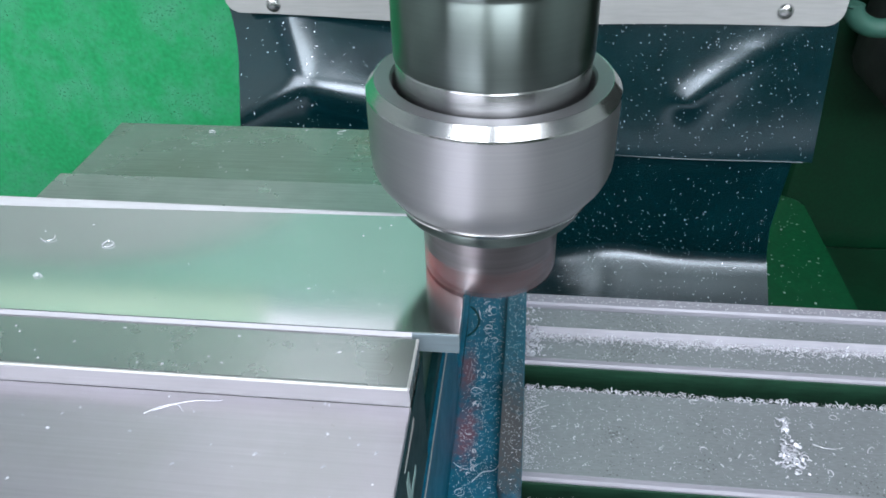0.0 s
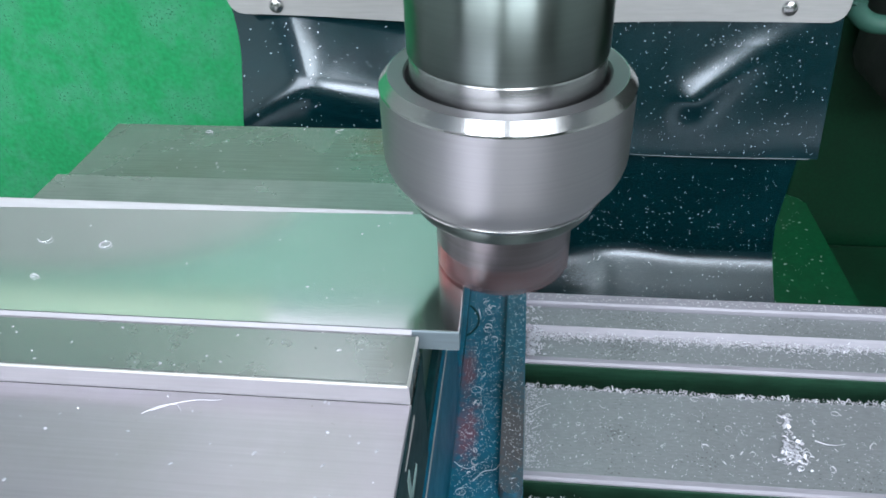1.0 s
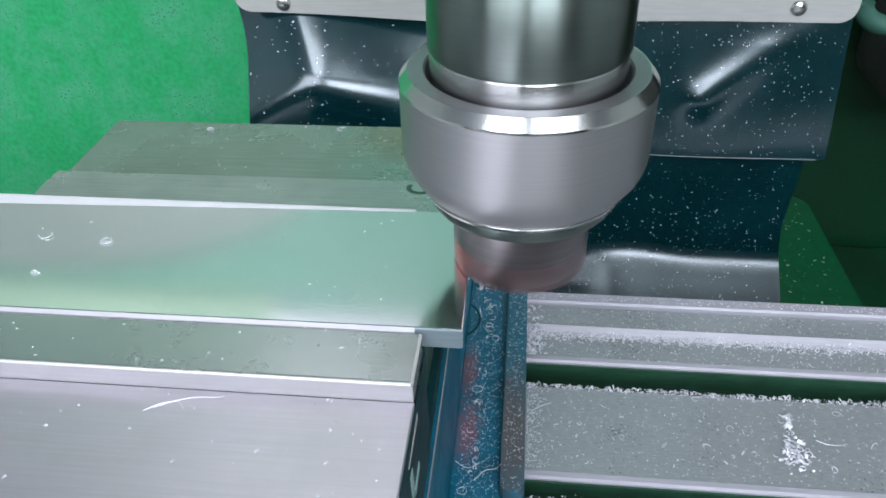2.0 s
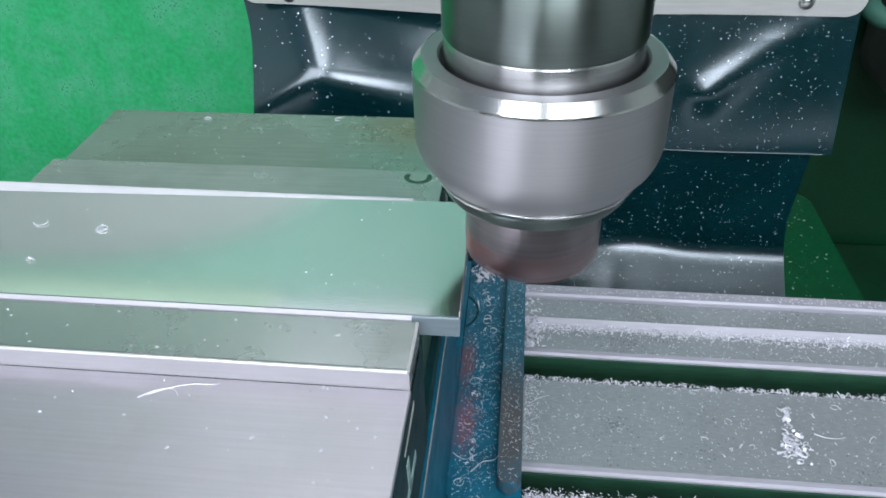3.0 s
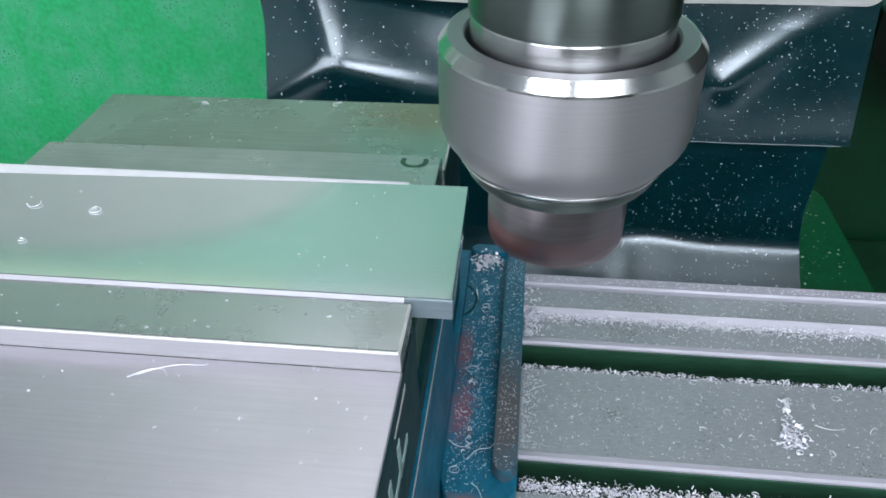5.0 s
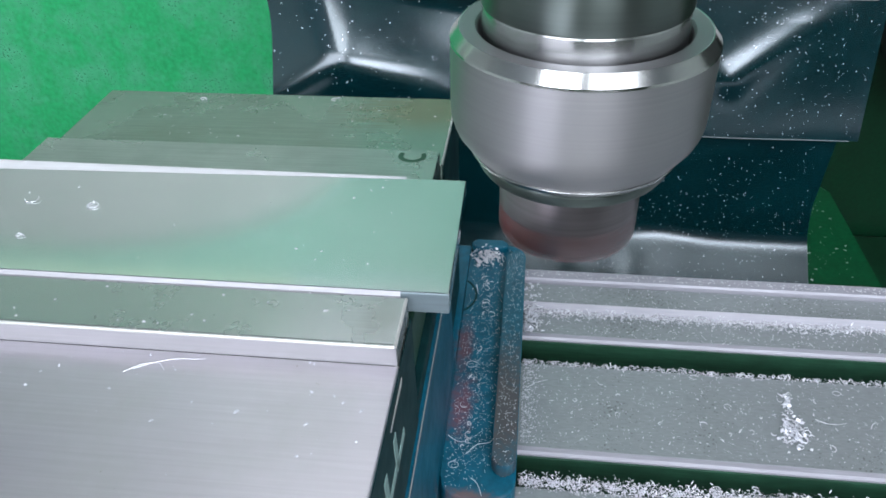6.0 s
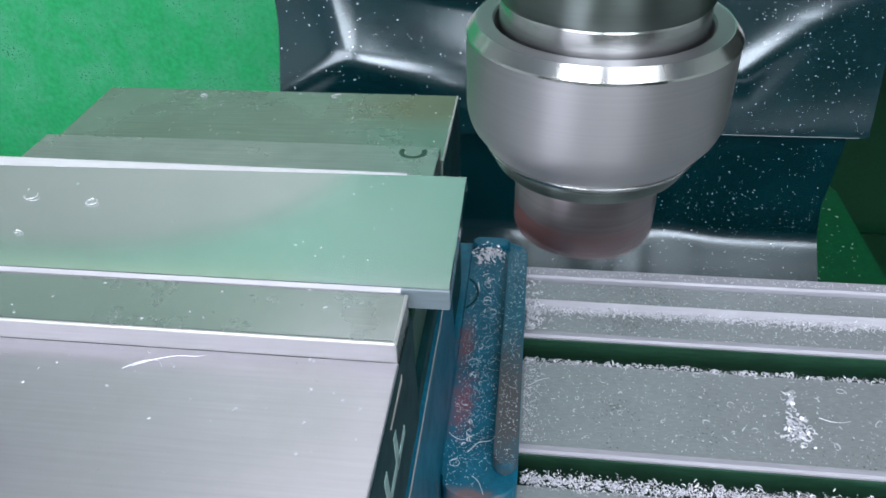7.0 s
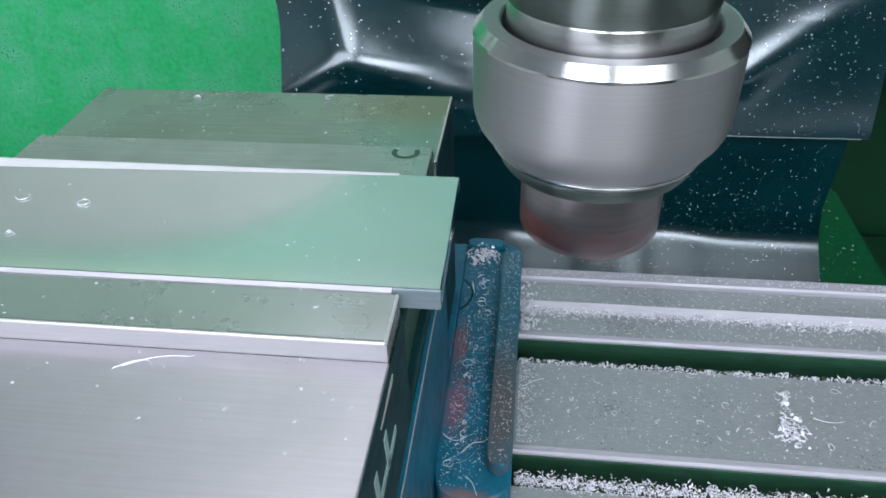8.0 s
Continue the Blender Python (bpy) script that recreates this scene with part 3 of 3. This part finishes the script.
    # Pale tubes draw the bevel glints of the moving jaw's worn edges.
    part("worn_edge_glint", tube([(-0.0131, -0.149, -0.0058), (-0.0131, -0.0414, -0.0058)], 0.00042, 6), plate_white, carriage, "pale worn edge, its glint put into the colour")
    part("worn_edge_glint", tube([(-0.0132, -0.0410, -0.0009), (-0.0132, -0.0275, -0.0009)], 0.00042, 6), plate_white, carriage, "pale worn edge, its glint put into the colour")
    part("worn_edge_glint", tube([(left, -0.0411, -0.0009), (-0.0133, -0.0411, -0.0009)], 0.00040, 6), plate_white, carriage, "pale worn edge, its glint put into the colour")
    # Dark block; its colour stands for the shade between the jaws.
    part("inner_block", block(left, -0.0150, -0.0270, 0.0174, -0.0350, -0.0200, 0.0006), slot_steel, carriage)
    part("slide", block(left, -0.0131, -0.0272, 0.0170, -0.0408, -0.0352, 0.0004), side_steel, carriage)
    part("stroke_mark", chevron(0.0), paper_white, carriage, "pale V-shaped stroke")
    part("stroke_mark", chevron(-0.0092), paper_white, carriage, "pale V-shaped stroke")
    part("scratch", prism([(-0.0535, -0.0098), (-0.0410, -0.0088), (-0.0412, -0.0104), (-0.0530, -0.0104)], "x", -0.0126, -0.01235), plate_white, carriage, "pale scratch", None)


def workpiece():
    work = rides(thing("workpiece", "freshly milled bright aluminium plate clamped in the vise", "workpiece"))
    part("plate", prism([(-0.30, -0.0261), (-0.0047, -0.0261), (-0.0053, 0.0166), (-0.30, 0.0166)], "z", -0.0048, 0.0, 0.0002), milled, work, "milled plate with soft reflections")
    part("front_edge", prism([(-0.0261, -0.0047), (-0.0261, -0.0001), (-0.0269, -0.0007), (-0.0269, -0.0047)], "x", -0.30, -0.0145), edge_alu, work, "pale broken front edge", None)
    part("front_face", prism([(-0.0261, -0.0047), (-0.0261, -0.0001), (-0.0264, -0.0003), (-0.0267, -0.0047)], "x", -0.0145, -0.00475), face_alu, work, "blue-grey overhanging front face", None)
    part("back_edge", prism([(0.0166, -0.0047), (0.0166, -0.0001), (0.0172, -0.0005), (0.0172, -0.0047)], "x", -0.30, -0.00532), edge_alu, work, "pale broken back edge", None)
    # Low strip whose pale colour draws the bright reflection at the back edge.
    sheen_strip = bmesh.new()
    ends = []
    for x, y0, rise in ((-0.30, 0.0124, 0.0007), (-0.13, 0.0134, 0.00055), (-0.07, 0.0150, 0.0003), (-0.02, 0.0162, 0.0001)):
        ends.append([sheen_strip.verts.new(p) for p in ((x, y0, 0.00004), (x, 0.0166, rise), (x, 0.0172, rise), (x, 0.0172, -0.0001), (x, 0.0166, -0.0001))])
    for a, b in zip(ends, ends[1:]):
        for k in range(5):
            sheen_strip.faces.new((a[k], a[(k + 1) % 5], b[(k + 1) % 5], b[k]))
    sheen_strip.faces.new(ends[0])
    sheen_strip.faces.new(ends[-1][::-1])
    part("back_sheen", sheen_strip, sheen_alu, work, "thin raised strip along the back edge, sheen in its colour", None)


# ---- chips ----
def ribbon(bm, at, radius, turns, width, tilt, spin, rise=0.0, steps=14):
    """One curled chip: a thin bent ribbon with thickness."""
    m = Matrix.Translation(at) @ Matrix.Rotation(spin, 4, "Z") @ Matrix.Rotation(tilt, 4, "X")
    rows = []
    for k in range(steps + 1):
        a = 2 * math.pi * turns * k / steps
        r = radius * (1 - 0.35 * k / steps)
        w = width * (1 - 0.6 * abs(2 * k / steps - 1) ** 3)
        z = rise * k / steps
        rows.append([bm.verts.new(m @ Vector((rr * math.cos(a), rr * math.sin(a), z + dz))) for rr, dz in ((r, 0), (r, w), (r - width * 0.35, w), (r - width * 0.35, 0))])
    for a, b in zip(rows, rows[1:]):
        for k in range(4):
            bm.faces.new((a[k], b[k], b[(k + 1) % 4], a[(k + 1) % 4]))
    bm.faces.new(rows[0])
    bm.faces.new(rows[-1][::-1])


def flakes(verts, faces, rng, at, size, up=(0, 0, 1)):
    """A bent flake of four to six faces."""
    up = Vector(up)
    side = up.orthogonal().normalized()
    other = up.cross(side)
    a = rng.uniform(0, 6.28)
    u = side * math.cos(a) + other * math.sin(a)
    w = up.cross(u)
    ln, wd = size * rng.uniform(0.6, 1.7), size * rng.uniform(0.3, 0.7)
    lift = size * rng.uniform(0.15, 0.6)
    base = len(verts)
    at = Vector(at)
    for p in (-u * ln - w * wd, -u * ln + w * wd, w * wd * 1.2 + up * lift, -w * wd + up * lift, u * ln * 0.8 - w * wd * 0.6 + up * lift * 0.2, u * ln + w * wd * 0.7):
        verts.append(at + p * 0.5 + up * 0.00002)
    faces += [(base, base + 3, base + 2, base + 1), (base + 3, base + 4, base + 5, base + 2), (base, base + 4, base + 3), (base + 1, base + 2, base + 5)]


def scatter(name, label, spots, rng_seed, moving=True, curls=()):
    """A sprinkling of chips as one heap of stuff. spots: (place, size, normal)."""
    rng = random.Random(rng_seed)
    verts, faces = [], []
    for at, size, up in spots:
        flakes(verts, faces, rng, at, size, up)
    data = bpy.data.meshes.new(name)
    data.from_pydata([tuple(p) for p in verts], [], faces)
    bm = bmesh.new()
    bm.from_mesh(data)
    for at, radius, turns, width, tilt, spin in curls:
        ribbon(bm, at, radius, turns, width, tilt, spin)
    bm.to_mesh(data)
    bm.free()
    data.materials.append(chip_metal)
    ob = tagged(new(name, data), label, "metal chips", "", "stuff")
    return rides(ob) if moving else ob


UP = (0, 0, 1)


def random_curls(rng, n, place, r0, r1, w):
    return [(place(), rng.uniform(r0, r1), rng.uniform(0.3, 0.95), w * rng.uniform(0.7, 1.3), radians(rng.choice((rng.uniform(-25, 25), rng.uniform(50, 110)))), rng.uniform(0, 6.28)) for _ in range(n)]


def curve(points, steps=6):
    """A smooth line through the points."""
    p = [points[0], *points, points[-1]]
    out = []
    for a, b, c, d in zip(p, p[1:], p[2:], p[3:]):
        for i in range(steps):
            t = i / steps
            out.append(tuple(0.5 * (2 * bb + (cc - aa) * t + (2 * aa - 5 * bb + 4 * cc - dd) * t * t + (3 * bb - aa - 3 * cc + dd) * t ** 3) for aa, bb, cc, dd in zip(a, b, c, d)))
    return out + [points[-1]]


def chips():
    rng = random.Random(11)
    u, z = rng.uniform, TABLE_Z
    # slab between the slots
    spots = [((u(0.0115, 0.17), u(0.015, 0.050), z), rng.choice((0.00015, 0.0002, 0.0003, 0.0005)), UP) for _ in range(1700)]
    spots += [((0.0115 + abs(rng.gauss(0, 0.003)), u(0.015, 0.050), z), u(0.0002, 0.0006), UP) for _ in range(420)]
    curls = random_curls(rng, 26, lambda: (u(0.013, 0.15), u(0.016, 0.049), z + 0.0006), 0.0005, 0.0016, 0.0003)
    scatter("table_chips", "fine bright chips sprinkled over the table slab", spots, 1, True, curls)
    # chips gathered along the near edge of the slots
    def edge_run(y, spread, n, size, seed, name, label, lift=0.0):
        r = random.Random(seed)
        s = [((r.uniform(0.0115, 0.19), y + r.gauss(0, spread), z + lift + abs(r.gauss(0, 0.0004))), r.uniform(0.4, 1.3) * size, (r.uniform(-0.5, 0.5), r.uniform(-0.6, 0.3), 1)) for _ in range(n)]
        c = random_curls(r, n // 6, lambda: (r.uniform(0.0115, 0.19), y + r.gauss(0, spread), z + lift + 0.0006), 0.0004, 0.0012, 0.0003)
        scatter(name, label, s, seed, True, c)
    edge_run(0.0502, 0.0005, 1300, 0.00036, 21, "slot_edge_chips", "bright chips gathered along a slot edge")
    edge_run(0.0004, 0.0014, 4600, 0.00042, 22, "slot_chips", "bright curled chips filling the slot mouth")
    edge_run(0.0764, 0.0014, 2000, 0.00042, 23, "ramp_chips", "bright chips lying along the sloped step", 0.0004)
    # far strips
    spots = [((u(0.0115, 0.19), u(0.066, 0.0768), z), u(0.0002, 0.0006), UP) for _ in range(620)]
    spots += [((u(0.0115, 0.19), u(0.081, 0.0910), -0.0930), u(0.0002, 0.0006), UP) for _ in range(420)]
    spots += [((u(0.0115, 0.19), u(0.0928, 0.0965), -0.0903), u(0.0002, 0.0007), UP) for _ in range(420)]
    scatter("ledge_chips", "fine chips on the rear ledge of the table", spots, 2, True)
    spots = [((0.0112 + abs(rng.gauss(0, 0.0025)), u(0.064, 0.094), z + u(0, 0.003)), u(0.0005, 0.0016), UP) for _ in range(240)]
    curls = random_curls(rng, 34, lambda: (0.0118 + abs(rng.gauss(0, 0.003)), u(0.066, 0.092), z + 0.0015), 0.0006, 0.0018, 0.0003)
    scatter("corner_chips", "tangled bright chips piled against the vise flange", spots, 3, True, curls)
    # pile on the slab
    spots = [((0.0975 + rng.gauss(0, 0.0022), 0.0270 + rng.gauss(0, 0.0032), z + abs(rng.gauss(0, 0.0006))), u(0.0005, 0.0013), (u(-1, 1), u(-1, 1), 1)) for _ in range(90)]
    spots += [((0.0985 + rng.gauss(0, 0.0008), 0.0400 + rng.gauss(0, 0.0022), z + abs(rng.gauss(0, 0.0004))), u(0.0005, 0.0011), (u(-1, 1), u(-1, 1), 1)) for _ in range(32)]
    curls = random_curls(rng, 30, lambda: (0.0972 + rng.gauss(0, 0.0024), 0.0265 + rng.gauss(0, 0.0032), z + 0.0008), 0.0007, 0.0019, 0.0004)
    curls += random_curls(rng, 6, lambda: (0.0985 + rng.gauss(0, 0.001), 0.041 + rng.gauss(0, 0.002), z + 0.0007), 0.0007, 0.0014, 0.0003)
    scatter("chip_pile", "small pile of curled bright chips on the table slab", spots, 4, True, curls)
    # vise flange and lip
    spots = [((u(-0.0095, 0.0030), u(-0.014, 0.092), -0.0810), u(0.00012, 0.00042), UP) for _ in range(1000)]
    spots += [((rng.gauss(-0.004, 0.003), u(-0.008, 0.06), -0.0810), u(0.00012, 0.00036), UP) for _ in range(450)]
    spots += [((u(0.0042, 0.0098), u(-0.008, 0.088), -0.0760), u(0.00012, 0.0004), UP) for _ in range(620)]
    scatter("flange_chips", "fine chips sprinkled on the vise flange", spots, 5, True)
    spots = [((-0.0045 + rng.gauss(0, 0.0026), 0.0905 + rng.gauss(0, 0.0030), -0.0808 + abs(rng.gauss(0, 0.0012))), u(0.0005, 0.0012), (u(-1, 1), u(-1, 1), 1)) for _ in range(130)]
    curls = random_curls(rng, 34, lambda: (-0.0045 + rng.gauss(0, 0.0028), 0.0895 + rng.gauss(0, 0.0035), -0.0795), 0.0006, 0.0015, 0.0003)
    scatter("flange_chip_pile", "heap of curled bright chips on the vise flange", spots, 6, True, curls)
    curls = random_curls(rng, 14, lambda: (-0.0030 + rng.gauss(0, 0.0016), u(0.056, 0.080), -0.0803), 0.0007, 0.0019, 0.0003)
    curls += random_curls(rng, 12, lambda: (-0.0045 + rng.gauss(0, 0.002), u(-0.008, 0.046), -0.0805), 0.0006, 0.0016, 0.0003)
    scatter("flange_curls", "loose curled chips on the vise flange", [], 7, True, curls)
    # workpiece, jaws and carriage
    spots = [((u(-0.13, -0.010), u(-0.024, 0.016), 0.0), u(0.00015, 0.0005), UP) for _ in range(38)]
    spots += [((u(-0.12, -0.015), u(-0.040, -0.027), -0.0006), u(0.0002, 0.0007), UP) for _ in range(26)]
    spots += [((u(-0.12, -0.016), u(-0.095, -0.042), -0.0053), rng.choice((0.0003, 0.0005, 0.0008)), UP) for _ in range(85)]
    spots += [((u(-0.12, -0.015), u(0.035, 0.073), -0.0058), u(0.0002, 0.0007), UP) for _ in range(42)]
    scatter("jaw_chips", "few fine chips on the jaws and the plate", spots, 8, True)
    for x, y, z1, r, turns, spin in ((-0.0925, -0.0015, 0.0, 0.0016, 1.25, 2.5), (-0.1085, 0.0000, 0.0, 0.0018, 0.5, 4.0), (-0.1035, -0.0145, 0.0, 0.0008, 1.2, 1.0),
                                     (-0.0935, 0.0683, -0.0058, 0.0011, 1.6, 0.2), (-0.0505, 0.0700, -0.0058, 0.0022, 0.45, 1.9), (-0.0735, -0.0795, -0.0053, 0.0017, 0.5, 1.2),
                                     (-0.0052, 0.0332, -0.0810, 0.0021, 1.15, 0.6), (-0.0072, -0.0065, -0.0810, 0.0016, 1.1, 2.0), (0.0700, 0.0480, TABLE_Z, 0.0016, 0.7, 1.2), (0.1160, 0.0450, TABLE_Z, 0.0015, 1.2, 0.3)):
        coil = [(r * (1 - 0.30 * k / 24) * math.cos(spin + 6.283 * turns * k / 24), 0.8 * r * (1 - 0.30 * k / 24) * math.sin(spin + 6.283 * turns * k / 24), 0.00016 + 0.00045 * k / 24) for k in range(25)]
        tail = (coil[0][0] + 0.0012 * math.sin(spin), coil[0][1] - 0.0012 * math.cos(spin), 0.0003)
        bm = tube([tail, *coil], 0.00010, 6, 0.6)
        curl = single("curled_chip", bm, chip_metal, "single curled bright metal chip", "metal chip", group="curled chips")
        curl.location = (x, y, z1)
        rides(curl)
    # long thin shavings
    for name_at, pts in (((0, 0, 0), ((-0.0625, -0.0470), (-0.0585, -0.0452), (-0.0545, -0.0440), (-0.0515, -0.0436), (-0.0500, -0.0428), (-0.0503, -0.0418))),
                         ((0, 0, 0), ((-0.0640, -0.0478), (-0.0610, -0.0460), (-0.0580, -0.0455), (-0.0565, -0.0468)))):
        rides(single("thin_shaving", tube(curve([(x, y, -0.0050 + 0.0004 * math.sin(i)) for i, (x, y) in enumerate(pts)]), 0.00009, 6, 0.6), chip_metal, "thin bright shaving on the moving jaw", "metal chip", group="shavings"))
    for pts, h in ((((-0.0100, 0.0040), (-0.0080, 0.0022), (-0.0055, 0.0020), (-0.0025, 0.0040)), -0.0808), (((-0.0040, -0.0035), (-0.0010, 0.0000), (0.0025, 0.0015), (0.0045, 0.0050), (0.0060, 0.0052)), -0.0795),
                   (((-0.0020, -0.0105), (0.0000, -0.0125), (0.0015, -0.0160)), -0.0807), (((0.1060, 0.0330), (0.1090, 0.0315), (0.1130, 0.0318), (0.1155, 0.0325)), TABLE_Z + 0.0002), (((0.0130, 0.0380), (0.0165, 0.0405), (0.0200, 0.0425)), TABLE_Z + 0.0005)):
        rides(single("thin_shaving", tube(curve([(x, y, h + 0.0003 * math.sin(2 * i)) for i, (x, y) in enumerate(pts)]), 0.00014, 6, 0.5), chip_metal, "thin bright curved shaving", "metal chip", group="shavings"))
    # still ones: on the apron and the base
    spots = []
    for _ in range(700):
        x, zz = u(0.02, 0.1465), u(-0.0825, -0.020)
        spots.append(((x, apron_y(x, zz) - 0.0002, zz), rng.choice((0.00016, 0.0002, 0.0003, 0.0005)), (0, -1, 0.1)))
    for _ in range(260):
        x, zz = u(-0.137, 0.0), u(-0.0825, -0.020)
        spots.append(((x, apron_y(x, zz) - 0.0002, zz), rng.choice((0.00022, 0.0003, 0.0004, 0.0004, 0.0005, 0.0008)), (0, -1, 0.1)))
    for _ in range(1200):
        x, zz = u(0.0, 0.137), -0.084 - 0.095 * rng.random() ** 0.7
        spots.append(((x, lower_y(x, zz) - 0.0002, zz), rng.choice((0.00014, 0.00018, 0.00026, 0.00045)), (0, -1, 0.3)))
    scatter("apron_chips", "bright chips stuck to the rubber way cover", spots, 9, False)
    spots = [((u(0.15, 0.285), u(0.36, 0.55), -0.32), rng.choice((0.0006, 0.0008, 0.0012, 0.0022)), UP) for _ in range(330)]
    scatter("base_chips", "bright chips lying on the green machine base", spots, 10, False)


room()
machine()
way_cover()
coolant_hose()
machine_table()
vise()
workpiece()
TOOL = spindle()
chips()


def motions():
    for ob in MOVERS:
        x, y, z = ob.location
        walk(ob, [(k * 0.25, pose(x - FEED * k * 0.25, y, z)) for k in range(33)])
    walk(TOOL, [(k / 30, pose(0, 0, 0, 0, 0, -72 * k)) for k in range(241)])


motions()
